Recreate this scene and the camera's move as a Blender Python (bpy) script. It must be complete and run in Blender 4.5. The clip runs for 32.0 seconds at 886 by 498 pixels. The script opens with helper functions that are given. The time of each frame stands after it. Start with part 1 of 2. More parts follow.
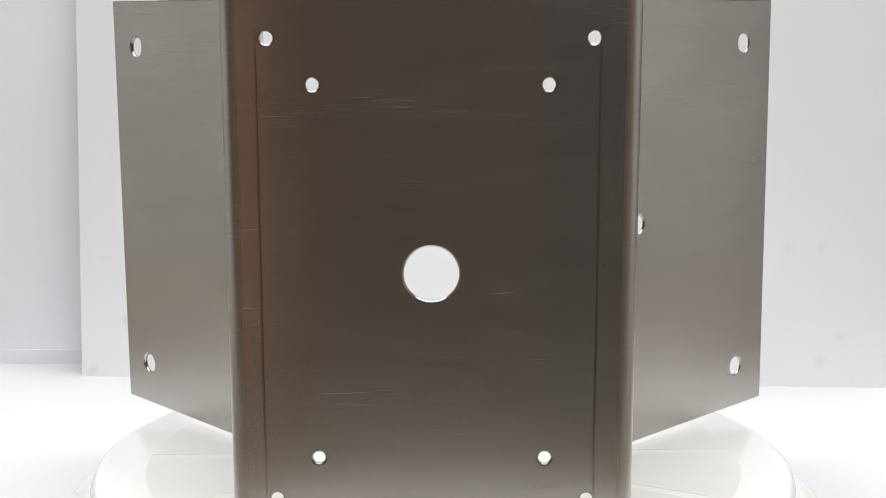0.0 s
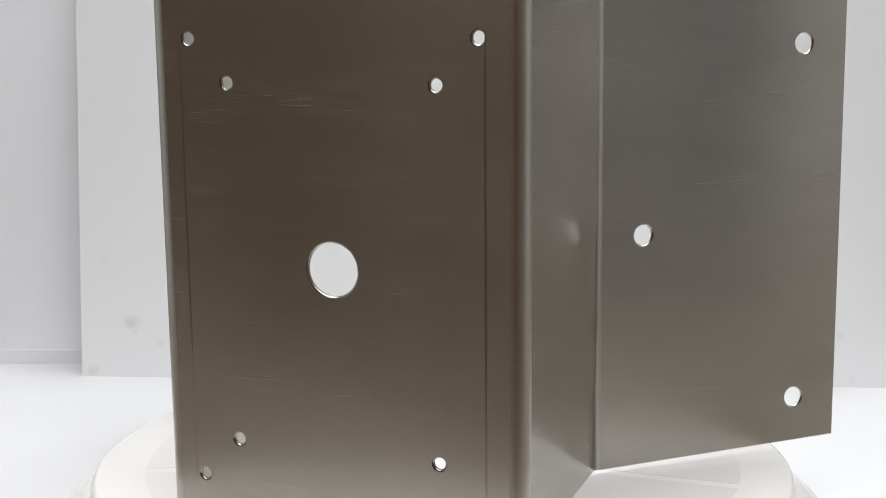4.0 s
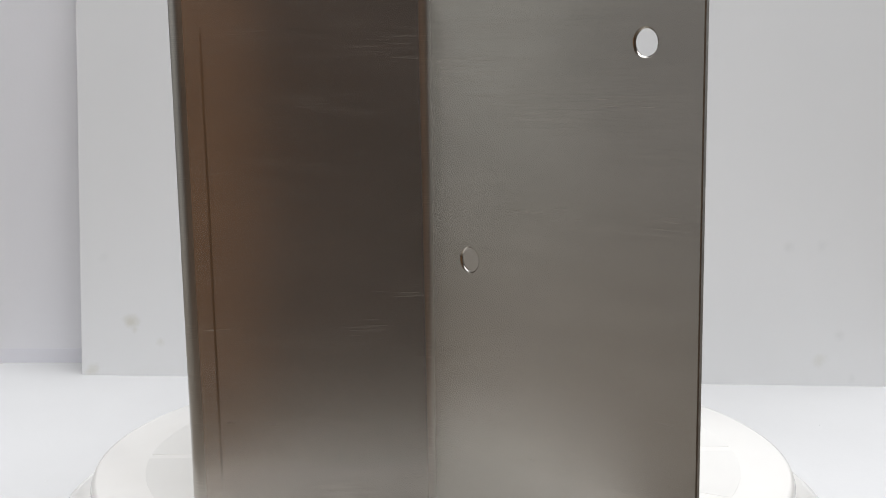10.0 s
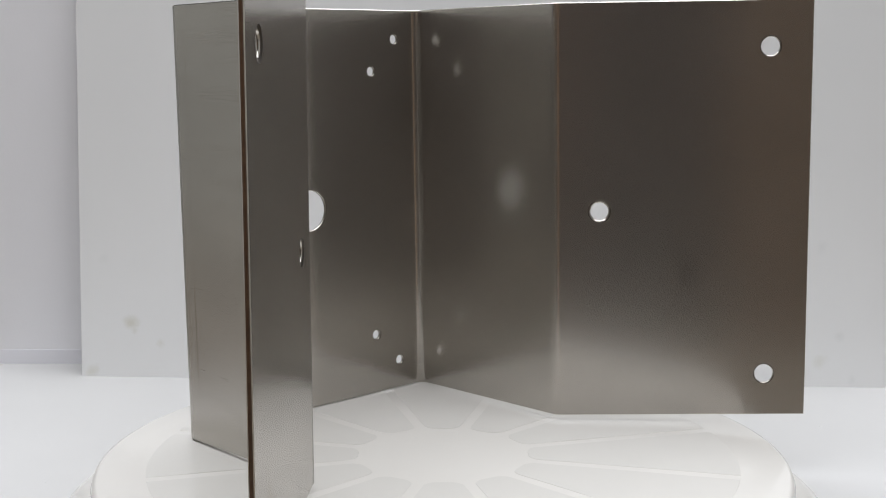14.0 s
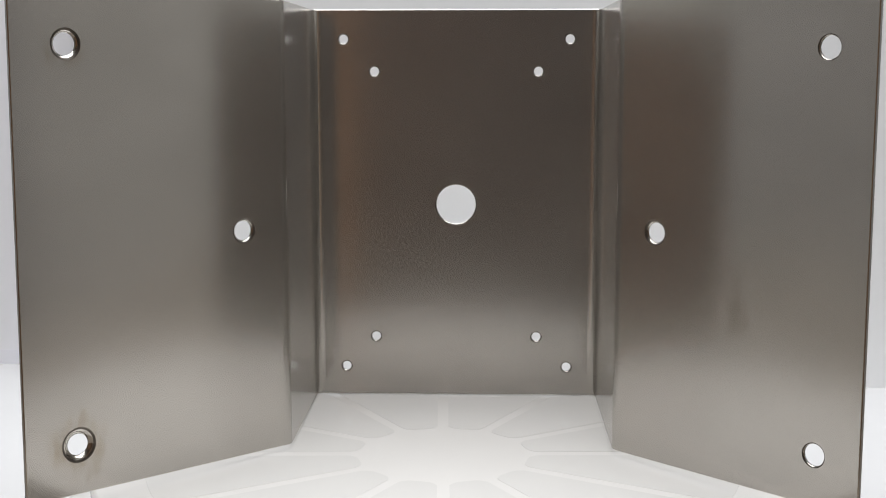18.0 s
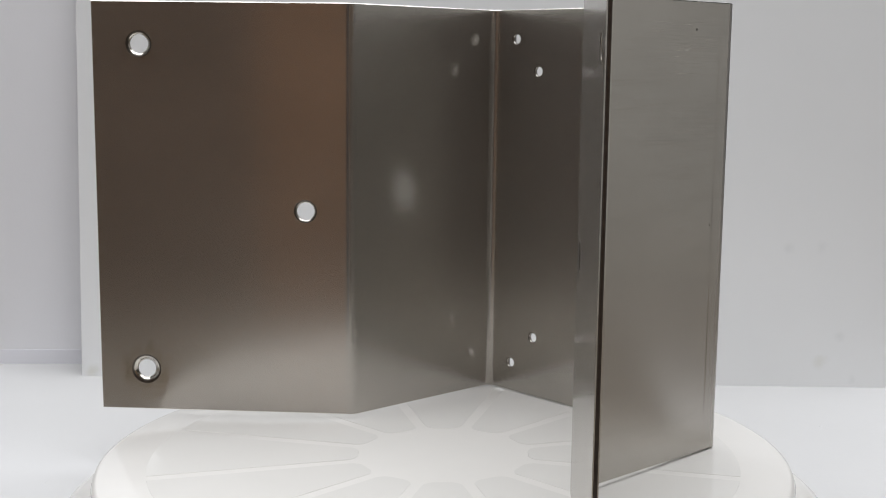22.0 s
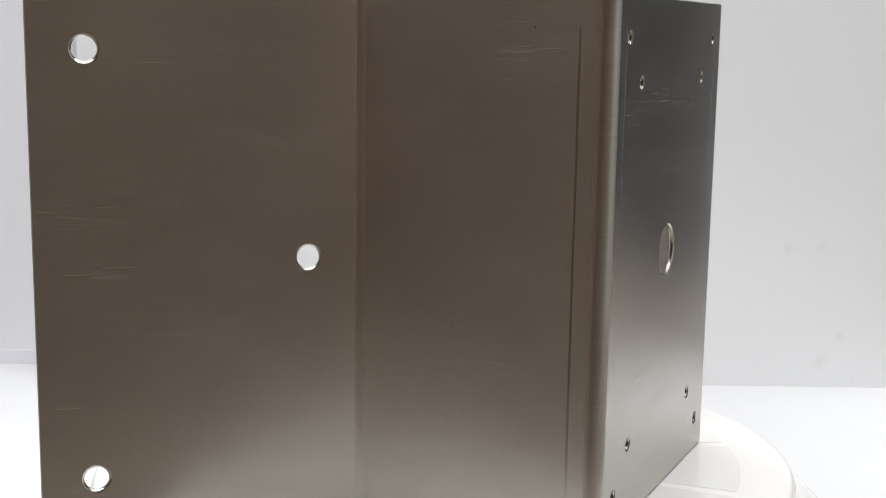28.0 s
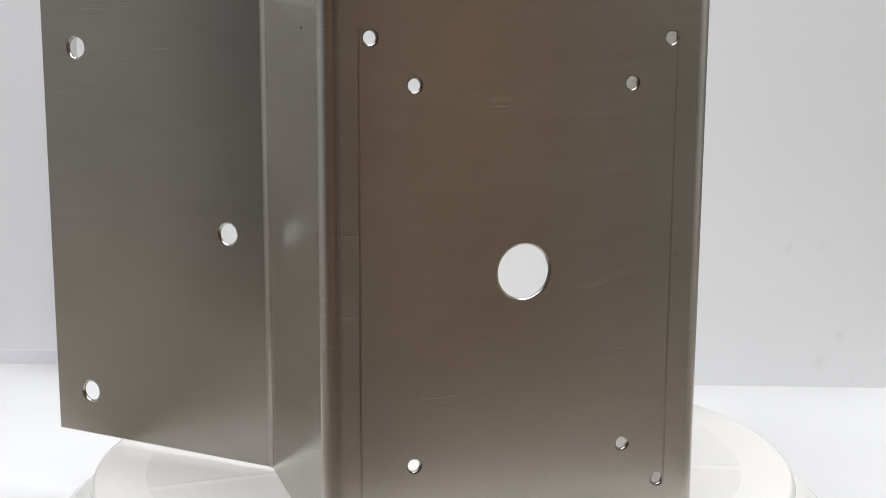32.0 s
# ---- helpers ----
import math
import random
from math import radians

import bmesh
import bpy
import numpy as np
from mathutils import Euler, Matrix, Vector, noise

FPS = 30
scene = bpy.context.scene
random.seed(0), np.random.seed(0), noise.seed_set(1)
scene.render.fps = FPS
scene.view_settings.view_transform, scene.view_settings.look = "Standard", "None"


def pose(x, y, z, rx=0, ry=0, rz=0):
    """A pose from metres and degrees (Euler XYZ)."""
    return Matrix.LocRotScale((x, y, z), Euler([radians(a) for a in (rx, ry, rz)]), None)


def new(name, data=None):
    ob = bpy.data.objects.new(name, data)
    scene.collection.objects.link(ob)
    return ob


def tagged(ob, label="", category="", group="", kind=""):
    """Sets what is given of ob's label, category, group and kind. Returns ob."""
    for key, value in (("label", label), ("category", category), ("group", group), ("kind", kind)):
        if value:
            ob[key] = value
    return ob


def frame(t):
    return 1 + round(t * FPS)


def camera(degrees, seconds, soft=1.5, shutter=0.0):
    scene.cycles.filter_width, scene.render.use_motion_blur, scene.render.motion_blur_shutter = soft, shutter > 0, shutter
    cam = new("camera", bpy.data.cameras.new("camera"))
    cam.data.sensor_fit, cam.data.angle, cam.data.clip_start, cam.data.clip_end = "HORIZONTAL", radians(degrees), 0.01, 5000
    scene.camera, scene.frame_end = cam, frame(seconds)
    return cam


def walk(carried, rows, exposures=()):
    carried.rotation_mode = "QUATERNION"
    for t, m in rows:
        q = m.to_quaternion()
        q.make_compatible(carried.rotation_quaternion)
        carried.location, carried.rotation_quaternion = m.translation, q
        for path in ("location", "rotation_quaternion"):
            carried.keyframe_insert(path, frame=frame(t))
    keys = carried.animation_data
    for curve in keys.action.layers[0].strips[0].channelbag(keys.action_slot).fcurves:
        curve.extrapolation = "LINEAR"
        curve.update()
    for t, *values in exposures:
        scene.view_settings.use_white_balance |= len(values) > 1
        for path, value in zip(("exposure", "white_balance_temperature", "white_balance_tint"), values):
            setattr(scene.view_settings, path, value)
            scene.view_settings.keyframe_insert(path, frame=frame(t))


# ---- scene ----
# ---------------------------------------------------------------- camera
CAM_EYE = (0.0, -0.6327, 0.2034)
cam = camera(38.05, 32.0, soft=1.0)
PITCH = -9.144


def aim(dp=0.0, dyaw=0.0):
    return pose(*CAM_EYE, 90 + PITCH + dp, 0.08, -0.02 + dyaw)


# the stand is nudged once and settles again
NUDGE = [(0.0, 0.0), (8.5, 0.0), (8.7, -0.20), (9.0, -0.165), (9.3, -0.11), (9.6, -0.08), (10.0, -0.05), (10.5, 0.0), (32.0, 0.0)]
walk(cam, [(t, aim(dp)) for t, dp in NUDGE],
     [(0.0, 0.0), (2.0, -0.06), (3.0, -0.18), (6.0, -0.10), (8.0, -0.05), (9.0, -0.09), (9.6, -0.24), (11.0, -0.53), (13.0, -0.52), (14.5, -0.47),
      (17.0, -0.27), (18.5, -0.25), (20.0, -0.24), (22.0, -0.49), (23.0, -0.54), (25.3, -0.56), (27.6, -0.09), (28.0, -0.06), (29.0, -0.02), (30.0, -0.13), (31.0, -0.17), (32.0, -0.15)])

# ---------------------------------------------------------------- world and light
world = bpy.data.worlds.new("room_light")
world.use_nodes = True
world.node_tree.nodes["Background"].inputs["Color"].default_value = (0.9, 0.95, 1.0, 1)
world.node_tree.nodes["Background"].inputs["Strength"].default_value = 0.02
scene.world = world


def area_lamp(name, m, sx, sy, watts, color=(1, 1, 1)):
    data = bpy.data.lights.new(name, "AREA")
    data.shape, data.size, data.size_y, data.energy, data.color = "RECTANGLE", sx, sy, watts, color
    ob = new(name, data)
    ob.matrix_world = m
    return ob


# the room's wide ceiling light
area_lamp("ceiling_lamp", pose(0, 0.1, 1.74), 2.7, 2.2, 89.0, (0.965, 0.99, 1.035))


# ---------------------------------------------------------------- materials
def material(name):
    m = bpy.data.materials.new(name)
    m.use_nodes = True
    nt = m.node_tree
    return m, nt, nt.nodes["Principled BSDF"]


def node(nt, kind, **values):
    n = nt.nodes.new(kind)
    for k, v in values.items():
        n.inputs[k].default_value = v
    return n


def ramp(nt, source, stops):
    r = nt.nodes.new("ShaderNodeValToRGB")
    e = r.color_ramp.elements
    while len(e) < len(stops):
        e.new(0.5)
    for s, (p, c) in zip(e, stops):
        s.position, s.color = p, (*c, 1)
    nt.links.new(source, r.inputs["Fac"])
    return r


def noise_at(nt, source, scale3, scale=1.0, detail=4.0, rough=0.55):
    mp = nt.nodes.new("ShaderNodeMapping")
    mp.inputs["Scale"].default_value = scale3
    nt.links.new(source, mp.inputs["Vector"])
    n = node(nt, "ShaderNodeTexNoise", Scale=scale, Detail=detail, Roughness=rough)
    nt.links.new(mp.outputs["Vector"], n.inputs["Vector"])
    return n


def plain(name, color, rough, var=0.06, scale=20.0, bump=0.0, bump_scale=200.0, spec=0.5):
    m, nt, b = material(name)
    co = nt.nodes.new("ShaderNodeTexCoord").outputs["Object"]
    n = noise_at(nt, co, (scale,) * 3, detail=6)
    lo = tuple(c * (1 - var) for c in color)
    hi = tuple(min(1, c * (1 + var)) for c in color)
    r = ramp(nt, n.outputs["Fac"], [(0.3, lo), (0.7, hi)])
    nt.links.new(r.outputs["Color"], b.inputs["Base Color"])
    b.inputs["Roughness"].default_value = rough
    b.inputs["Specular IOR Level"].default_value = spec
    if bump:
        nb = noise_at(nt, co, (bump_scale,) * 3, detail=3)
        bp = node(nt, "ShaderNodeBump", Strength=bump, Distance=0.0005)
        nt.links.new(nb.outputs["Fac"], bp.inputs["Height"])
        nt.links.new(bp.outputs["Normal"], b.inputs["Normal"])
    return m


def steel_material(name, rough, aniso, turn, marks, haze, lined, smears=(), blur=0.55):
    """Brushed stainless steel: the brush lines run level, along u of the unfolded sheet."""
    m, nt, b = material(name)
    uv = nt.nodes.new("ShaderNodeUVMap")
    uv.uv_map = "sheet"
    coarse = noise_at(nt, uv.outputs["UV"], (18, 900, 1), detail=3, rough=0.65)
    fine = noise_at(nt, uv.outputs["UV"], (46, 2400, 1), detail=4, rough=0.6)
    patch = noise_at(nt, uv.outputs["UV"], (11, 70, 1), detail=4)
    spots = []
    for source, lo, hi in ((fine, 0.48, 0.78), (patch, 0.34, 0.66)):
        mr = nt.nodes.new("ShaderNodeMapRange")
        mr.inputs["From Min"].default_value, mr.inputs["From Max"].default_value = lo, hi
        nt.links.new(source.outputs["Fac"], mr.inputs["Value"])
        spots.append(mr)
    mark = nt.nodes.new("ShaderNodeMath")
    mark.operation = "MULTIPLY"
    nt.links.new(spots[0].outputs["Result"], mark.inputs[0])
    nt.links.new(spots[1].outputs["Result"], mark.inputs[1])
    scale = nt.nodes.new("ShaderNodeMath")
    scale.operation = "MULTIPLY"
    nt.links.new(mark.outputs[0], scale.inputs[0])
    scale.inputs[1].default_value = marks
    cloud = noise_at(nt, uv.outputs["UV"], (9, 14, 1), detail=5)
    tone = ramp(nt, cloud.outputs["Fac"], [(0.28, (0.465, 0.442, 0.408)), (0.72, (0.555, 0.528, 0.490))])
    scratch = ramp(nt, fine.outputs["Fac"], [(0.28, (0.77, 0.77, 0.77)), (0.45, (0.945, 0.945, 0.945)), (0.56, (1.025, 1.02, 1.015)), (0.72, (1.44, 1.42, 1.39))])
    mul = nt.nodes.new("ShaderNodeMix")
    mul.data_type, mul.blend_type = "RGBA", "MULTIPLY"
    worn = nt.nodes.new("ShaderNodeMath")
    worn.operation = "MULTIPLY"
    nt.links.new(spots[1].outputs["Result"], worn.inputs[0])
    worn.inputs[1].default_value = lined
    nt.links.new(worn.outputs[0], mul.inputs["Factor"])
    nt.links.new(tone.outputs["Color"], mul.inputs["A"])
    nt.links.new(scratch.outputs["Color"], mul.inputs["B"])
    # broader brush streaks over the fine ones
    band = ramp(nt, coarse.outputs["Fac"], [(0.28, (0.80, 0.80, 0.80)), (0.42, (0.955, 0.955, 0.955)), (0.58, (1.03, 1.03, 1.025)), (0.74, (1.34, 1.32, 1.28))])
    wide = nt.nodes.new("ShaderNodeMix")
    wide.data_type, wide.blend_type = "RGBA", "MULTIPLY"
    thin = nt.nodes.new("ShaderNodeMath")
    thin.operation = "MULTIPLY"
    nt.links.new(worn.outputs[0], thin.inputs[0])
    thin.inputs[1].default_value = 0.5
    nt.links.new(thin.outputs[0], wide.inputs["Factor"])
    nt.links.new(mul.outputs["Result"], wide.inputs["A"])
    nt.links.new(band.outputs["Color"], wide.inputs["B"])
    color = wide.outputs["Result"]
    for u, v, du, dv, tint in smears:  # greasy or heat-tinted patches at (u, v), half width, half height
        mp = nt.nodes.new("ShaderNodeMapping")
        mp.inputs["Scale"].default_value = (1 / du, 1 / dv, 1)
        mp.inputs["Location"].default_value = (-u / du, -v / dv, 0)
        nt.links.new(uv.outputs["UV"], mp.inputs["Vector"])
        far = nt.nodes.new("ShaderNodeVectorMath")
        far.operation = "LENGTH"
        nt.links.new(mp.outputs["Vector"], far.inputs[0])
        wave = noise_at(nt, uv.outputs["UV"], (150, 60, 1), detail=3)
        add = nt.nodes.new("ShaderNodeMath")
        nt.links.new(far.outputs["Value"], add.inputs[0])
        nt.links.new(wave.outputs["Fac"], add.inputs[1])
        smear = ramp(nt, add.outputs[0], [(0.60, tint), (1.0, (1, 1, 1))])
        smear.color_ramp.interpolation = "EASE"
        wet = nt.nodes.new("ShaderNodeMix")
        wet.data_type, wet.blend_type = "RGBA", "MULTIPLY"
        wet.inputs["Factor"].default_value = 1.0
        nt.links.new(color, wet.inputs["A"])
        nt.links.new(smear.outputs["Color"], wet.inputs["B"])
        color = wet.outputs["Result"]
    nt.links.new(color, b.inputs["Base Color"])
    b.inputs["Metallic"].default_value = 1.0
    rr = nt.nodes.new("ShaderNodeMapRange")
    rr.inputs["To Min"].default_value, rr.inputs["To Max"].default_value = rough - 0.015, rough + 0.015
    nt.links.new(coarse.outputs["Fac"], rr.inputs["Value"])
    nt.links.new(rr.outputs["Result"], b.inputs["Roughness"])
    b.inputs["Anisotropic"].default_value = aniso
    b.inputs["Anisotropic Rotation"].default_value = turn
    tg = nt.nodes.new("ShaderNodeTangent")
    tg.direction_type, tg.uv_map = "UV_MAP", "sheet"
    nt.links.new(tg.outputs["Tangent"], b.inputs["Tangent"])
    # a broad second lobe: the haze of the worn surface, stronger in the brush marks
    hz = nt.nodes.new("ShaderNodeBsdfPrincipled")
    hz.inputs["Metallic"].default_value, hz.inputs["Roughness"].default_value = 1.0, blur
    nt.links.new(color, hz.inputs["Base Color"])
    mx = nt.nodes.new("ShaderNodeMixShader")
    veil = nt.nodes.new("ShaderNodeMath")
    nt.links.new(scale.outputs[0], veil.inputs[0])
    veil.inputs[1].default_value = haze
    nt.links.new(veil.outputs[0], mx.inputs["Fac"])
    nt.links.new(b.outputs[0], mx.inputs[1])
    nt.links.new(hz.outputs[0], mx.inputs[2])
    nt.links.new(mx.outputs[0], nt.nodes["Material Output"].inputs["Surface"])
    return m


STEEL = steel_material("brushed_stainless_steel", 0.245, 0.88, 0.25, 0.55, 0.0, 0.8, blur=0.82)
STEEL_BEND = steel_material("bent_stainless_steel", 0.34, 0.3, 0.25, 0.03, 0.0, 0.6)
STEEL_IN = steel_material("smooth_stainless_steel", 0.17, 0.68, 0.25, 0.0, 0.25, 0.4,
                          [(0.0644, 0.084, 0.014, 0.040, (0.80, 0.79, 0.775)), (0.6332, 0.0228, 0.034, 0.034, (0.80, 0.745, 0.67)), (0.6332, 0.2032, 0.024, 0.024, (0.83, 0.78, 0.72))])
CUT = plain("cut_steel_edge", (0.60, 0.57, 0.52), 0.18, 0.1, 400)
CUT.node_tree.nodes["Principled BSDF"].inputs["Metallic"].default_value = 1.0
BORE = plain("drilled_hole_wall", (0.23, 0.213, 0.196), 0.16, 0.15, 500)
BORE.node_tree.nodes["Principled BSDF"].inputs["Metallic"].default_value = 1.0
BURNT = plain("burnt_cut_rim", (0.13, 0.115, 0.10), 0.4, 0.25, 900)
BURNT.node_tree.nodes["Principled BSDF"].inputs["Metallic"].default_value = 1.0
EDGE = plain("sheared_steel_edge", (0.34, 0.325, 0.31), 0.3, 0.2, 300)
EDGE.node_tree.nodes["Principled BSDF"].inputs["Metallic"].default_value = 1.0
CRUMB = plain("grey_crumb", (0.66, 0.655, 0.65), 0.9, 0.1, 900)
PAPER = plain("white_paper", (0.585, 0.579, 0.573), 0.75, 0.02, 6, 0.15, 300)
FABRIC = plain("lilac_white_panel", (0.92, 0.92, 0.95), 0.9, 0.02, 4, 0.1, 500)
FOOT_STRIP = plain("darker_lilac", (0.875, 0.875, 0.92), 0.9, 0.02, 4)
PLATTER = plain("milky_plastic", (0.79, 0.766, 0.728), 0.12, 0.012, 25)
MILK = plain("greyer_milky_plastic", (0.737, 0.717, 0.682), 0.12, 0.012, 25)
PLASTIC = plain("cream_plastic", (0.74, 0.72, 0.685), 0.22, 0.02, 12)


def board_material(stains):
    """White board with a few soft yellowish and grey stains, at (along, up, radius, strength)."""
    m, nt, b = material("stained_white_board")
    co = nt.nodes.new("ShaderNodeTexCoord").outputs["Object"]
    n = noise_at(nt, co, (5, 5, 5), detail=5)
    base = ramp(nt, n.outputs["Fac"], [(0.3, (0.83, 0.835, 0.835)), (0.7, (0.86, 0.86, 0.86))])
    wob = noise_at(nt, co, (110, 110, 110), detail=3)
    color = base.outputs["Color"]
    for u, w, rad, amount, tint in stains:
        dist = nt.nodes.new("ShaderNodeVectorMath")
        dist.operation = "DISTANCE"
        nt.links.new(co, dist.inputs[0])
        dist.inputs[1].default_value = (u, 0, w)
        add = nt.nodes.new("ShaderNodeMath")
        add.operation = "MULTIPLY_ADD"
        nt.links.new(wob.outputs["Fac"], add.inputs[0])
        add.inputs[1].default_value = rad * 2.2
        nt.links.new(dist.outputs["Value"], add.inputs[2])
        mr = nt.nodes.new("ShaderNodeMapRange")
        mr.interpolation_type = "SMOOTHSTEP"
        mr.inputs["From Min"].default_value, mr.inputs["From Max"].default_value = rad * 1.0, rad * 2.4
        mr.inputs["To Min"].default_value, mr.inputs["To Max"].default_value = amount, 0.0
        nt.links.new(add.outputs[0], mr.inputs["Value"])
        mix = nt.nodes.new("ShaderNodeMix")
        mix.data_type = "RGBA"
        nt.links.new(mr.outputs["Result"], mix.inputs["Factor"])
        nt.links.new(color, mix.inputs["A"])
        mix.inputs["B"].default_value = (*tint, 1)
        color = mix.outputs["Result"]
    nt.links.new(color, b.inputs["Base Color"])
    b.inputs["Roughness"].default_value = 0.6
    return m


YELLOW, GREY = (0.56, 0.53, 0.40), (0.50, 0.51, 0.50)
BOARD = board_material([(0.0375, 0.0405, 0.0055, 0.43, YELLOW), (0.0395, 0.0345, 0.0035, 0.31, YELLOW), (0.0585, 0.0256, 0.0035, 0.22, YELLOW), (0.018, 0.0864, 0.004, 0.07, GREY),
                        (0.502, 0.0973, 0.0045, 0.14, GREY), (0.5251, 0.0985, 0.005, 0.10, GREY), (0.5384, 0.0365, 0.004, 0.15, GREY),
                        (0.5253, 0.0184, 0.005, 0.20, YELLOW), (0.5481, 0.006, 0.0035, 0.14, GREY), (0.008, 0.004, 0.006, 0.31, YELLOW)])
# colours of the unseen surroundings, picked for what the steel mirrors
WOOD = plain("brown_wall", (0.34, 0.236, 0.15), 0.7, 0.12, 3)
CHESTNUT = plain("chestnut_wall", (0.24, 0.163, 0.104), 0.7, 0.12, 3)
# for the added upright whose orange is mirrored in the steel
ORANGE = plain("orange_reflection_tint", (0.30, 0.149, 0.064), 0.6, 0.35, 14)
DARK = plain("dark_wall", (0.095, 0.0605, 0.040), 0.8, 0.15, 2)
RUSSET = plain("russet_wall", (0.114, 0.068, 0.041), 0.8, 0.15, 2)
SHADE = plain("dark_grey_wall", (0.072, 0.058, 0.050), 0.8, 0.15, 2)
BACK = plain("slate_wall", (0.078, 0.08, 0.08), 0.8, 0.15, 2)
SLATE = plain("mid_slate_wall", (0.14, 0.139, 0.142), 0.8, 0.12, 2)
TABLE = plain("table_wood", (0.19, 0.162, 0.13), 0.6, 0.15, 6)
BOARDS = plain("floor_boards", (0.17, 0.15, 0.13), 0.6, 0.15, 4)
TAN = plain("tan_wall", (0.57, 0.388, 0.238), 0.7, 0.1, 3)
PLASTER_W = plain("bright_plaster", (0.80, 0.78, 0.76), 0.9, 0.04, 3)
OLIVE = plain("olive_grey_wall", (0.47, 0.415, 0.325), 0.8, 0.08, 3)
DOVE = plain("dove_grey_wall", (0.27, 0.27, 0.275), 0.8, 0.08, 3)
UMBER = plain("umber_wall", (0.212, 0.132, 0.080), 0.7, 0.12, 3)
PLASTER_D = plain("taupe_plaster", (0.43, 0.42, 0.405), 0.9, 0.05, 3)
BLUISH = plain("blue_grey_wall", (0.53, 0.52, 0.535), 0.8, 0.1, 2)
PLASTER_M = plain("mid_grey_plaster", (0.42, 0.41, 0.395), 0.9, 0.05, 3)
PLASTER_L = plain("grey_plaster", (0.645, 0.645, 0.61), 0.9, 0.04, 3)
PLASTER_R = plain("white_plaster", (0.67, 0.66, 0.625), 0.9, 0.04, 3)
CEILING = plain("white_ceiling_paint", (0.7, 0.7, 0.69), 0.9, 0.03, 3)


# ---------------------------------------------------------------- mesh helpers
def part(name, bm, mat, parent=None, label=""):
    me = bpy.data.meshes.new(name)
    bmesh.ops.recalc_face_normals(bm, faces=bm.faces[:])
    bm.to_mesh(me)
    bm.free()
    for mm in (mat if isinstance(mat, (list, tuple)) else [mat]):
        me.materials.append(mm)
    ob = new(name, me)
    ob.parent = parent
    if label:
        tagged(ob, label)
    return ob


def block(x0, x1, y0, y1, z0, z1, bevel=0.0):
    bm = bmesh.new()
    bmesh.ops.create_cube(bm, size=1)
    bmesh.ops.scale(bm, vec=(x1 - x0, y1 - y0, z1 - z0), verts=bm.verts)
    bmesh.ops.translate(bm, vec=((x0 + x1) / 2, (y0 + y1) / 2, (z0 + z1) / 2), verts=bm.verts)
    if bevel:
        bmesh.ops.bevel(bm, geom=bm.edges[:], offset=bevel, segments=2, affect="EDGES")
    return bm


def lathe(profile, n=128):
    """A closed turned shape from (radius, z) pairs, first and last on the axis."""
    bm = bmesh.new()
    rings = []
    for r, z in profile:
        if r == 0:
            rings.append([bm.verts.new((0, 0, z))])
        else:
            rings.append([bm.verts.new((r * math.cos(2 * math.pi * i / n), r * math.sin(2 * math.pi * i / n), z)) for i in range(n)])
    for a, b in zip(rings, rings[1:]):
        for i in range(n):
            j = (i + 1) % n
            vs = [a[i % len(a)], a[j % len(a)], b[j % len(b)], b[i % len(b)]]
            f = bm.faces.new(list(dict.fromkeys(vs)))
            f.smooth = True
    return bm


# ---------------------------------------------------------------- the table and the room
FLOOR = -0.035
WALL_Y = 0.308


def setting(name, box, mat, label, category):
    return tagged(part(name, block(*box), mat), label, category, kind="structure")


setting("tabletop_sheet", (-0.34, 0.352, 0.0, 0.34, FLOOR - 0.004, FLOOR), PAPER, "white paper sheet covering the tabletop", "floor")
setting("backdrop", (-0.338, 0.30, WALL_Y, WALL_Y + 0.012, FLOOR, 0.42), FABRIC, "pale lilac-white backdrop panel behind the turntable", "backdrop")
# thin strip, slightly darker than the backdrop, along its foot
setting("backdrop_foot_strip", (-0.338, 0.30, WALL_Y - 0.0002, WALL_Y, FLOOR, FLOOR + 0.011), FOOT_STRIP, "slightly darker lilac strip along the foot of the backdrop", "backdrop")
LOW, HIGH, WX, SY, NY = -0.83, 1.75, 2.0, -2.4, 1.6
table = tagged(new("table"), "brown wooden table under the white paper", "table")
table.location = (0, 0.1, LOW)
part("tabletop", block(-0.9, 0.9, -0.40, 0.40, FLOOR - 0.045 - LOW, FLOOR - 0.004 - LOW, 0.003), TABLE, table)
for lx in (-0.84, 0.84):
    for ly in (-0.34, 0.34):
        part("leg", block(lx - 0.03, lx + 0.03, ly - 0.03, ly + 0.03, 0, FLOOR - 0.045 - LOW, 0.003), TABLE, table)
setting("room_floor", (-WX, WX, SY, NY, LOW - 0.05, LOW), BOARDS, "brown floor of the room", "floor")
setting("ceiling", (-WX, WX, SY, NY, HIGH, HIGH + 0.05), CEILING, "white ceiling of the room", "ceiling")
# unseen walls, cut into coloured spans that make the bands mirrored in the steel
setting("wall_north_1", (-WX, -1.62, NY, NY + 0.05, LOW, HIGH), PLASTER_W, "unseen bright plaster wall span, added for the steel's reflections", "wall")
setting("wall_north_2", (-1.62, WX, NY, NY + 0.05, LOW, HIGH), BACK, "unseen dark slate wall span, added for the steel's reflections", "wall")
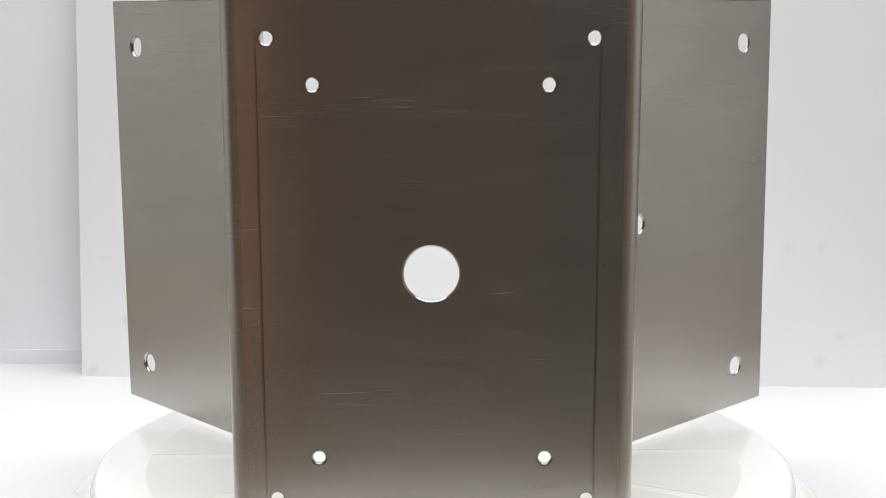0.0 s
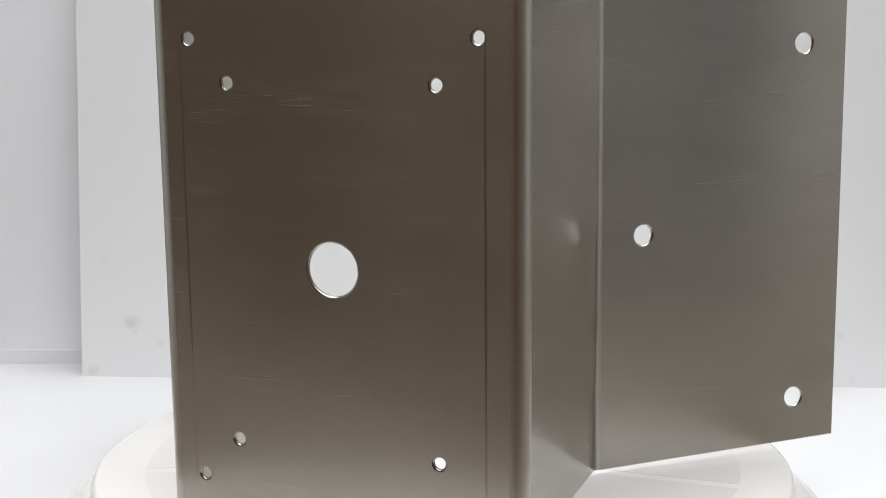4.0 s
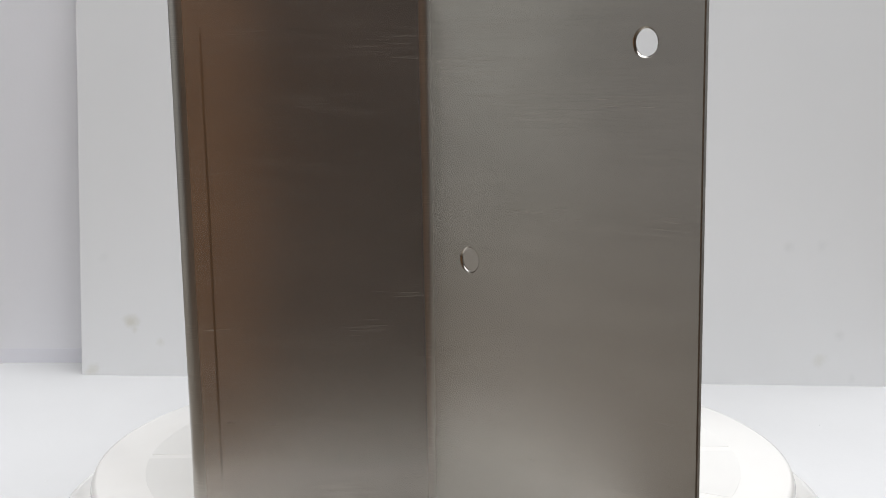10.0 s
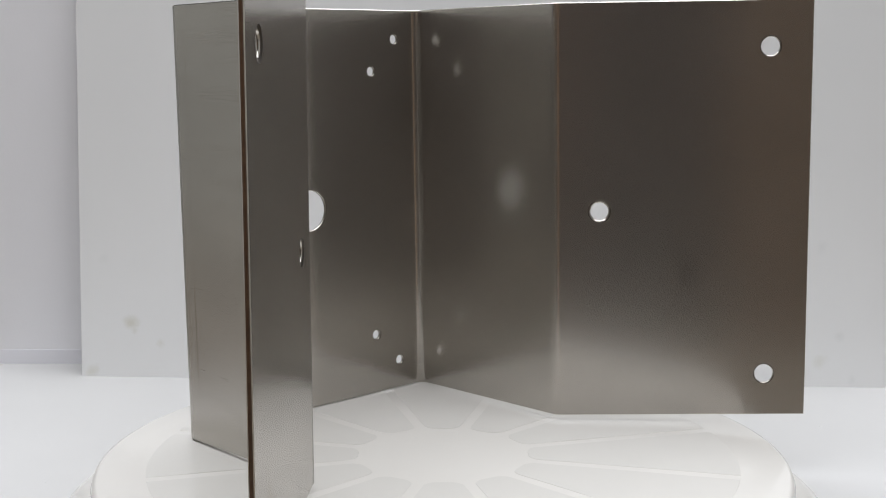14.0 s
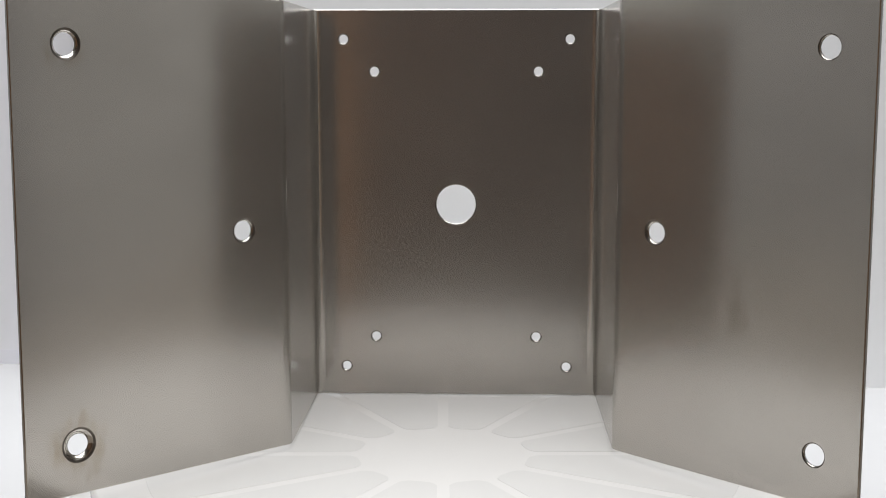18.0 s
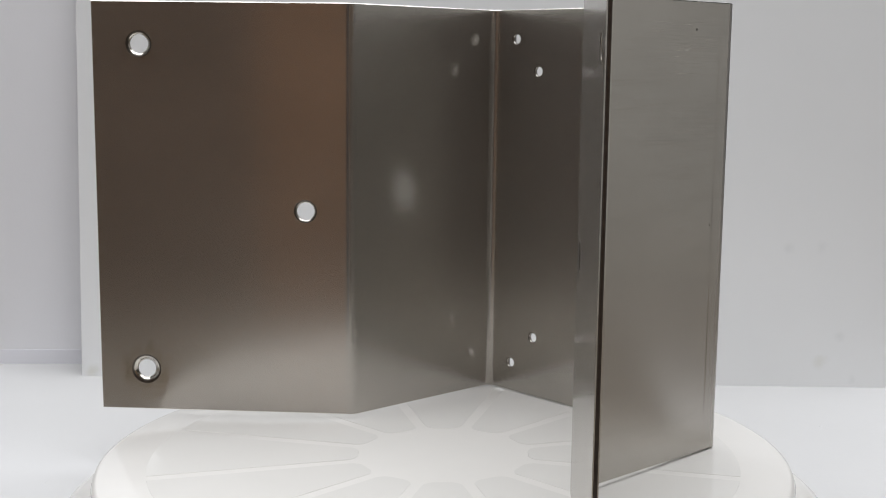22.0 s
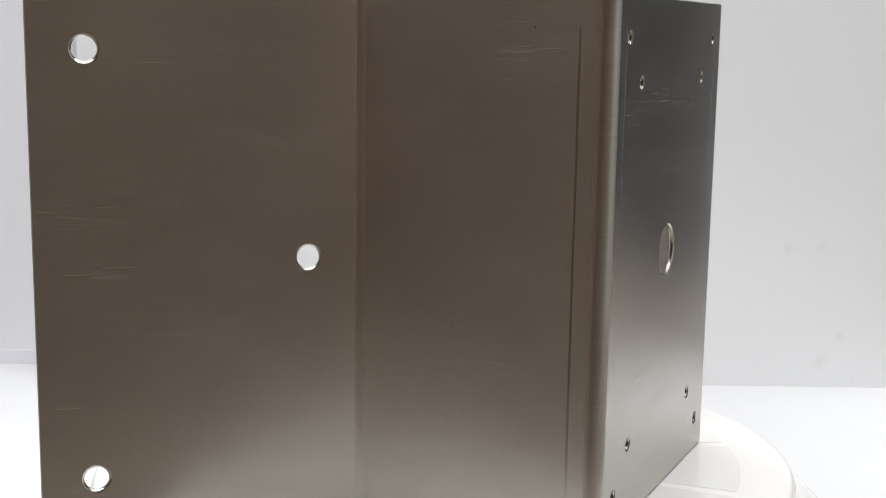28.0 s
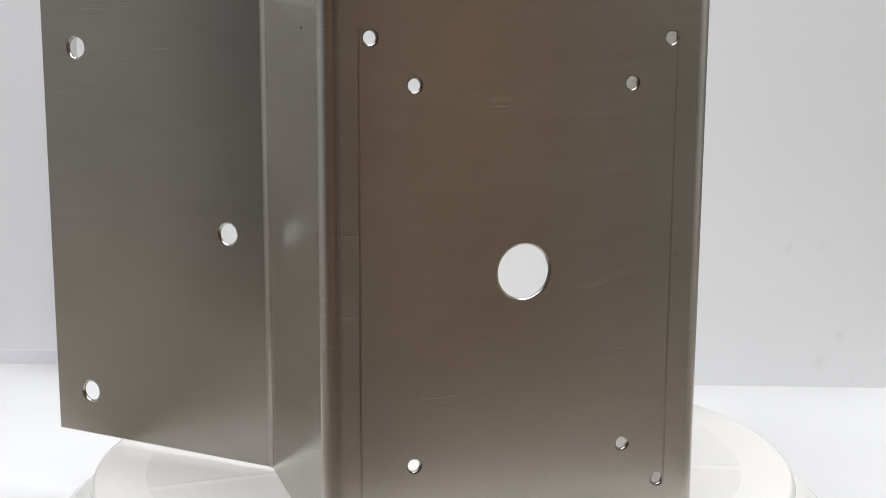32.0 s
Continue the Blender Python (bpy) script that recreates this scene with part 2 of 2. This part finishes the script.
for side, name, spans in ((-1, "wall_west", ((SY, -1.95, WOOD, "unseen brown wall span, added for the steel's reflections"), (-1.95, -1.22, UMBER, "unseen dark brown wall span, added for the steel's reflections"), (-1.22, -0.92, SLATE, "unseen slate wall span, added for the steel's reflections"),
                                              (-0.92, -0.30, PLASTER_M, "unseen grey plaster wall span, added for the steel's reflections"), (-0.30, 1.12, PLASTER_L, "unseen grey-white plaster wall span, added for the steel's reflections"), (1.12, NY, BLUISH, "unseen blue-grey wall span, added for the steel's reflections"))),
                          (1, "wall_east", ((SY, -2.22, TAN, "unseen tan wall span, added for the steel's reflections"), (-2.22, -1.74, OLIVE, "unseen olive-grey wall span, added for the steel's reflections"), (-1.74, -1.32, PLASTER_D, "unseen taupe plaster wall span, added for the steel's reflections"), (-1.32, -1.08, DOVE, "unseen dove-grey wall span, added for the steel's reflections"), (-1.08, 0.42, PLASTER_R, "unseen white plaster wall span, added for the steel's reflections"), (0.42, 1.12, PLASTER_M, "unseen grey plaster wall span, added for the steel's reflections"),
                                            (1.12, NY, BLUISH, "unseen blue-grey wall span, added for the steel's reflections")))):
    x0, x1 = sorted((side * WX, side * (WX + 0.05)))
    for k, (y0, y1, mat, label) in enumerate(spans):
        setting("%s_%d" % (name, k + 1), (x0, x1, y0, y1, LOW, HIGH), mat, label, "wall")
for k, (x0, x1, mat, label) in enumerate(((-WX, -1.35, WOOD, "unseen brown wall span, added for the steel's reflections"), (-1.35, -0.72, UMBER, "unseen dark brown wall span, added for the steel's reflections"),
                                          (-0.72, -0.14, RUSSET, "unseen dark russet wall span, added for the steel's reflections"), (-0.14, 0.18, DARK, "unseen dark brown wall span, added for the steel's reflections"), (0.18, 0.50, SHADE, "unseen dark grey-brown wall span, added for the steel's reflections"), (0.50, 1.52, CHESTNUT, "unseen chestnut wall span, added for the steel's reflections"), (1.52, WX, TAN, "unseen tan wall span, added for the steel's reflections"))):
    setting("wall_south_%d" % (k + 1), (x0, x1, SY - 0.05, SY, LOW, HIGH), mat, label, "wall")

# added upright, out of view: a stand-in that gives the steel its orange reflection
post = tagged(part("reflected_upright", block(-0.345, -0.190, -0.90, -0.86, LOW, 0.34, 0.004), ORANGE), "added orange-brown upright, out of view, standing in for an orange reflection", "post")

# a white board that leans against the back wall
bx0, by0, bx1, by1 = -0.2616, 0.2714, 0.3089, 0.2360
yaw = math.degrees(math.atan2(by1 - by0, bx1 - bx0))
board = tagged(part("backdrop_board", block(0, 0.578, 0, 0.004, 0, 0.31, 0.0003), BOARD), "stained white board leaning against the back wall", "board")
board.matrix_world = pose(bx0, by0, FLOOR - 0.0006, 0, 0, yaw) @ pose(0, 0, 0, -5.0, 0, 0)

# two crumbs on the paper
for cx, cy, size in ((0.2366, 0.1456, 0.0007), (-0.2183, 0.0437, 0.0006)):
    bm = bmesh.new()
    bmesh.ops.create_icosphere(bm, subdivisions=1, radius=size)
    for v in bm.verts:
        v.co = Vector((v.co.x * random.uniform(0.9, 1.6), v.co.y * random.uniform(0.6, 1.1), (v.co.z + size) * 0.2))
    crumb = tagged(part("crumb", bm, CRUMB), "tiny grey crumb lying on the white paper", "crumb", group="crumbs on the paper")
    crumb.location = (cx, cy, FLOOR)

# ---------------------------------------------------------------- turntable
TOP = -0.0046
turntable = tagged(new("turntable"), "round cream-white plastic turntable on the paper", "turntable")
turntable.location = (0, 0, FLOOR)
dz = TOP - FLOOR
base = part("base", lathe([(0, 0.0), (0.192, 0.0), (0.193, 0.004), (0.191, 0.009), (0.184, 0.0145), (0.172, 0.018), (0.12, 0.0195), (0, 0.0195)]), PLASTIC, turntable)
platter = part("platter", lathe([(0, dz - 0.0095), (0.170, dz - 0.0095), (0.1735, dz - 0.007), (0.1745, dz - 0.0035), (0.1735, dz - 0.0008), (0.1715, dz), (0.08, dz), (0, dz)]), PLATTER, turntable, "milky platter with twelve pale ribs round a hub")


def platter_panel():
    """One greyer field between two ribs: bowed towards the hub, its centre line along x."""
    half, rim, hub, edge = math.pi / 12, 0.1485, 0.0435, 0.0032

    def inner(phi):
        return hub + 0.013 * (abs(phi) / half) ** 4

    p1 = half - edge / 0.052
    p2 = half - edge / rim
    steps = [k / 8 - 1 for k in range(17)]
    pts = [(inner(p1 * k), p1 * k) for k in steps] + [(rim, -p2 * k) for k in steps]
    bm = bmesh.new()
    top = [bm.verts.new((r * math.cos(a), r * math.sin(a), 0.0)) for r, a in pts]
    low = [bm.verts.new((v.co.x, v.co.y, -0.0006)) for v in top]
    bm.faces.new(top[::-1])
    for k, v in enumerate(top):
        j = (k + 1) % len(top)
        bm.faces.new((v, top[j], low[j], low[k]))
    return bm


panel = part("panel", platter_panel(), MILK, platter, "greyer milky field between two ribs")
for k in range(12):
    ob = panel if k == 0 else new("panel", panel.data)
    ob.parent, ob.matrix_basis = platter, pose(0, 0, dz + 0.00012, 0, 0, 30 * k + 17)
    tagged(ob, "greyer milky field between two ribs")


# ---------------------------------------------------------------- corner bracket
HEIGHT, THICK, BURR = 0.226, 0.0024, 0.00045
# the folded sheet's middle line seen from above, wing end to wing end
CORNERS = [(-0.1830, 0.0967), (-0.0874, -0.0008), (-0.0874, -0.1121), (0.0798, -0.1121), (0.0798, -0.0036), (0.1812, 0.0943)]
RADII = [0, 0.0070, 0.0060, 0.0058, 0.0070, 0]


def sheet_pieces():
    """The sheet's flats and bends in order: lists of (point, tangent, run)."""
    pts = [Vector(c) for c in CORNERS]
    out, run, here = [], 0.0, pts[0]
    for i in range(1, len(pts)):
        d = (pts[i] - pts[i - 1]).normalized()
        if i == len(pts) - 1:
            stop = pts[i]
            out.append(("flat", here, d, run, (stop - here).length))
            break
        d2 = (pts[i + 1] - pts[i]).normalized()
        turn = d.angle_signed(d2)
        cut = RADII[i] * math.tan(abs(turn) / 2)
        stop = pts[i] - d * cut
        ln = (stop - here).length
        out.append(("flat", here, d, run, ln))
        run += ln
        # signed turn, anticlockwise positive
        ccw = math.copysign(abs(turn), d.x * d2.y - d.y * d2.x)
        out.append(("bend", stop, d, run, (ccw, RADII[i])))
        run += RADII[i] * abs(ccw)
        here = pts[i] + d2 * cut
    return out


def flat_piece(bm, uvl, start, d, run, length, holes, cap_start=False, cap_end=False, tilt=0.0):
    """A flat of the sheet with round holes: (s, z, radius, ring outside, ring inside)."""
    nrm = Vector((d.y, -d.x))  # the sheet's outer side

    def at(s, z, off):
        p = start + d * s + nrm * (off - (z - HEIGHT / 2) * tilt)
        return Vector((p.x, p.y, z))

    half, n = THICK / 2, 40
    made = {}

    def vert(s, z, off):
        v = bm.verts.new(at(s, z, off))
        made[v] = (run + s, z)
        return v

    def paint(f, slot=0, smooth=False):
        f.material_index, f.smooth = slot, smooth
        for lp in f.loops:
            lp[uvl].uv = made[lp.vert]

    lips = {}
    for side in (1, -1):
        edges = []
        s0, s1 = BURR if cap_start else 0, length - BURR if cap_end else length
        frame4 = [vert(s, z, side * half) for s, z in ((s0, BURR), (s1, BURR), (s1, HEIGHT - BURR), (s0, HEIGHT - BURR))]
        rim4 = [vert(s, z, side * (half - BURR)) for s, z in ((0, 0), (length, 0), (length, HEIGHT), (0, HEIGHT))]
        lips[side] = (rim4, [])
        for a, b in zip(frame4, frame4[1:] + frame4[:1]):
            edges.append(bm.edges.new((a, b)))
        for s, z, r, ro, ri in holes:
            rr = r + (ro if side == 1 else ri)
            ring = [vert(s + rr * math.cos(2 * math.pi * k / n), z + rr * math.sin(2 * math.pi * k / n), side * half) for k in range(n)]
            lips[side][1].append(ring)
            for a, b in zip(ring, ring[1:] + ring[:1]):
                edges.append(bm.edges.new((a, b)))
        got = bmesh.ops.triangle_fill(bm, use_beauty=True, use_dissolve=False, edges=edges)
        for f in got["geom"]:
            if isinstance(f, bmesh.types.BMFace):
                paint(f, 0 if side == 1 else 2)
        for k in range(4):
            if k == 1 and not cap_end or k == 3 and not cap_start:
                continue
            j = (k + 1) % 4
            paint(bm.faces.new((frame4[k], frame4[j], rim4[j], rim4[k])), 1)
    o4, i4 = lips[1][0], lips[-1][0]
    for k in range(4):
        if k == 1 and not cap_end or k == 3 and not cap_start:
            continue
        j = (k + 1) % 4
        paint(bm.faces.new((o4[k], o4[j], i4[j], i4[k])), 4)
    for (s, z, r, ro, ri), ring_o, ring_i in zip(holes, lips[1][1], lips[-1][1]):
        loops, slots = [ring_o], []
        for side, c in ((1, ro), (-1, ri)):
            depth = min(c * 0.8, THICK * 0.6)
            lip = min(0.0005 if c < 0.0015 else 0.0011, c * 0.6)
            steps = [(r + c - lip, half - depth * lip / c, 3), (r, half - depth, 1)]
            for rad, off, slot in steps if side == 1 else steps[::-1]:
                loops.append([vert(s + rad * math.cos(2 * math.pi * k / n), z + rad * math.sin(2 * math.pi * k / n), side * off) for k in range(n)])
        loops.append(ring_i)
        for la, lb, slot in zip(loops, loops[1:], (6, 1, 6, 1, 3) if r < 0.004 else (1, 1, 6, 1, 3)):
            for k in range(n):
                j = (k + 1) % n
                paint(bm.faces.new((la[k], la[j], lb[j], lb[k])), slot, True)


def bend_piece(bm, uvl, start, d, run, spec, tilt=0.0):
    """A bend of the sheet; a tilt lets it run over into a leaning flat."""
    turn, radius = spec
    lean = Vector((d.x * math.cos(turn) - d.y * math.sin(turn), d.x * math.sin(turn) + d.y * math.cos(turn)))
    lean = Vector((lean.y, -lean.x)) * tilt
    left = Vector((-d.y, d.x))
    centre = start + left * math.copysign(radius, turn)
    steps = 14
    rows, h = [], THICK / 2
    rim = ((h, BURR), (h, HEIGHT - BURR), (h - BURR, HEIGHT), (BURR - h, HEIGHT), (-h, HEIGHT - BURR), (-h, BURR), (BURR - h, 0), (h - BURR, 0))
    for k in range(steps + 1):
        a = turn * k / steps
        c, s = math.cos(a), math.sin(a)
        dd = Vector((d.x * c - d.y * s, d.x * s + d.y * c))
        nrm = Vector((dd.y, -dd.x))
        p = centre + nrm * math.copysign(radius, turn)
        rows.append([(p + nrm * off - lean * ((z - HEIGHT / 2) * k / steps), z, run + radius * abs(a)) for off, z in rim])
    for k in range(8):
        j = (k + 1) % 8
        strip = [[(bm.verts.new((q.x, q.y, z)), (u, z)) for q, z, u in (row[k], row[j])] for row in rows]
        for (a0, a1), (b0, b1) in zip(strip, strip[1:]):
            f = bm.faces.new((a0[0], b0[0], b1[0], a1[0]))
            f.smooth, f.material_index = k in (0, 4), (5, 1, 4, 1, 2, 1, 4, 1)[k]
            for lp, uv in zip(f.loops, (a0[1], b0[1], b1[1], a1[1])):
                lp[uvl].uv = uv


bracket = tagged(new("corner_bracket"), "folded brushed stainless steel corner bracket standing on the turntable", "bracket")
pieces = sheet_pieces()
BEV = 0.0008
SMALL, BIG = 0.0026, 0.0114
TWIST = 0.0145  # the one wing leans a little


def along(i, x):
    return abs(x - pieces[i][1].x)


wing_l = pieces[0][4] + RADII[1] * math.tan(math.radians(45.4 / 2))
front_x = (-0.0692, 0.0612, -0.0512, 0.0434, -0.0038)
front_holes = [(along(4, front_x[0]), 0.2091, SMALL, BEV, BEV), (along(4, front_x[1]), 0.2091, SMALL, BEV, BEV),
               (along(4, front_x[2]), 0.1907, SMALL, BEV, BEV), (along(4, front_x[3]), 0.1907, SMALL, BEV, BEV),
               (along(4, front_x[2]), 0.0350, SMALL, BEV, BEV), (along(4, front_x[3]), 0.0350, SMALL, BEV, BEV),
               (along(4, front_x[0]), 0.0169, SMALL, BEV, BEV), (along(4, front_x[1]), 0.0169, SMALL, BEV, BEV),
               (along(4, front_x[4]), 0.1137, BIG, BEV, BEV)]
WH = 0.0050
left_holes = [(wing_l - 0.1142, 0.2014, WH, 0.0011, BEV), (wing_l - 0.1142, 0.0232, WH, 0.0011, BEV), (wing_l - 0.0238, 0.1138, WH * 0.97, 0.0011, 0.0015)]
off_r = RADII[4] * math.tan(math.radians(44.0 / 2))
right_holes = [(0.1152 - off_r, 0.2032, WH, BEV, 0.0021), (0.1152 - off_r, 0.0232, WH, BEV, 0.0033), (0.0250 - off_r, 0.1138, WH * 0.97, BEV, 0.0015)]

for name, flats, bends, label in (("mounting_wing", [(0, left_holes)], [1], "drilled wall flange"), ("side_panel", [(2, [])], [], ""),
                                  ("front_plate", [(4, front_holes)], [3, 5], "front plate with cable hole and screw holes"),
                                  ("side_panel", [(6, [])], [], ""), ("mounting_wing", [(8, right_holes)], [7], "drilled wall flange")):
    bm = bmesh.new()
    uvl = bm.loops.layers.uv.new("sheet")
    for i, holes in flats:
        flat_piece(bm, uvl, *pieces[i][1:], holes, i == 0, i == 8, TWIST if i == 8 else 0.0)
    for i in bends:
        bend_piece(bm, uvl, *pieces[i][1:], TWIST if i == 7 else 0.0)
    part(name, bm, [STEEL, CUT, STEEL_IN, BURNT, EDGE, STEEL_BEND, BORE], bracket, label)


# pressed crease lines beside the two front bends
CREASE = plain("dark_crease", (0.455, 0.425, 0.39), 0.25, 0.1, 300)
CREASE.node_tree.nodes["Principled BSDF"].inputs["Metallic"].default_value = 1.0
for px, py, ax in ((-0.0737, -0.11331, 1), (0.0640, -0.11331, 1), (-0.08861, -0.0990, 0), (0.08101, -0.0990, 0)):
    wx, wy = (0.0005, 0.000025) if ax else (0.000008, 0.0005)
    bm = bmesh.new()
    rows = []
    for k in range(13):
        z = 0.003 + 0.210 * k / 12
        w = 1.0 if 0 < k < 12 else 0.5
        wob = random.uniform(-0.00012, 0.00012)
        rows.append([bm.verts.new((px + wx * w * c + (wob if ax else 0), py + wy * w * d + (0 if ax else wob), z)) for c, d in ((-1, 0), (0, -1), (1, 0), (0, 1))])
    for ra, rb in zip(rows, rows[1:]):
        for k in range(4):
            bm.faces.new((ra[k], ra[(k + 1) % 4], rb[(k + 1) % 4], rb[k]))
    part("crease_line", bm, CREASE, bracket, "thin dark pressed crease")

# small pits on the outside and bending nicks in the inner corners
PIT = plain("dark_pit", (0.05, 0.045, 0.04), 0.6, 0.2, 900)
for name, label, spots in (("pit", "tiny dark pit in the steel", ((0.0671, -0.11335, 0.1175, 0.0005), (-0.08865, -0.0801, 0.2126, 0.0006), (-0.08865, -0.0970, 0.1168, 0.0005))),
                           ("nick", "small dark nick left by the bending tool", ((-0.0850, -0.1097, 0.0050, 0.0008), (0.0773, -0.1097, 0.0312, 0.0008), (-0.0850, -0.1097, 0.2150, 0.0008)))):
    for px, py, pz, size in spots:
        bm = bmesh.new()
        bmesh.ops.create_icosphere(bm, subdivisions=2, radius=size)
        for v in bm.verts:
            tall = 1.9 if name == "nick" else 1.0
            v.co = Vector((v.co.x * 0.45, v.co.y * 0.45, v.co.z * tall)) * random.uniform(0.85, 1.15) + Vector((px, py, pz))
        part(name, bm, PIT, bracket, label)

# ---------------------------------------------------------------- motion
TURNS = [(0, -0.45), (2.2, -0.45), (2.3, -1.9), (2.4, -4.05), (2.5, -6.27), (2.6, -7.75), (3, -11.71), (3.5, -16.2), (5.5, -39.8), (6, -45.05), (7, -56.1), (8, -67.5), (9, -78.5),
         (10, -89.75), (11, -101.3), (12, -113.15), (13, -125.1), (14, -136.65), (14.5, -142.15), (16.5, -164.9), (17, -170.75), (18, -182.0),
         (19, -193.45), (20, -204.8), (21, -216.15), (22, -227.35), (23, -238.75), (24, -250.1), (25, -261.65), (25.5, -267.3), (27.5, -290.3),
         (28, -296.0), (29, -307.65), (30, -319.0), (31, -330.1), (32, -341.25)]
LEAN = pose(0, 0, -0.0018, 1.1, 0, 0)


def motions():
    walk(platter, [(t, pose(0, 0, 0, 0, 0, a)) for t, a in TURNS])
    walk(bracket, [(t, pose(0, 0, 0, 0, 0, a) @ LEAN) for t, a in TURNS])


motions()
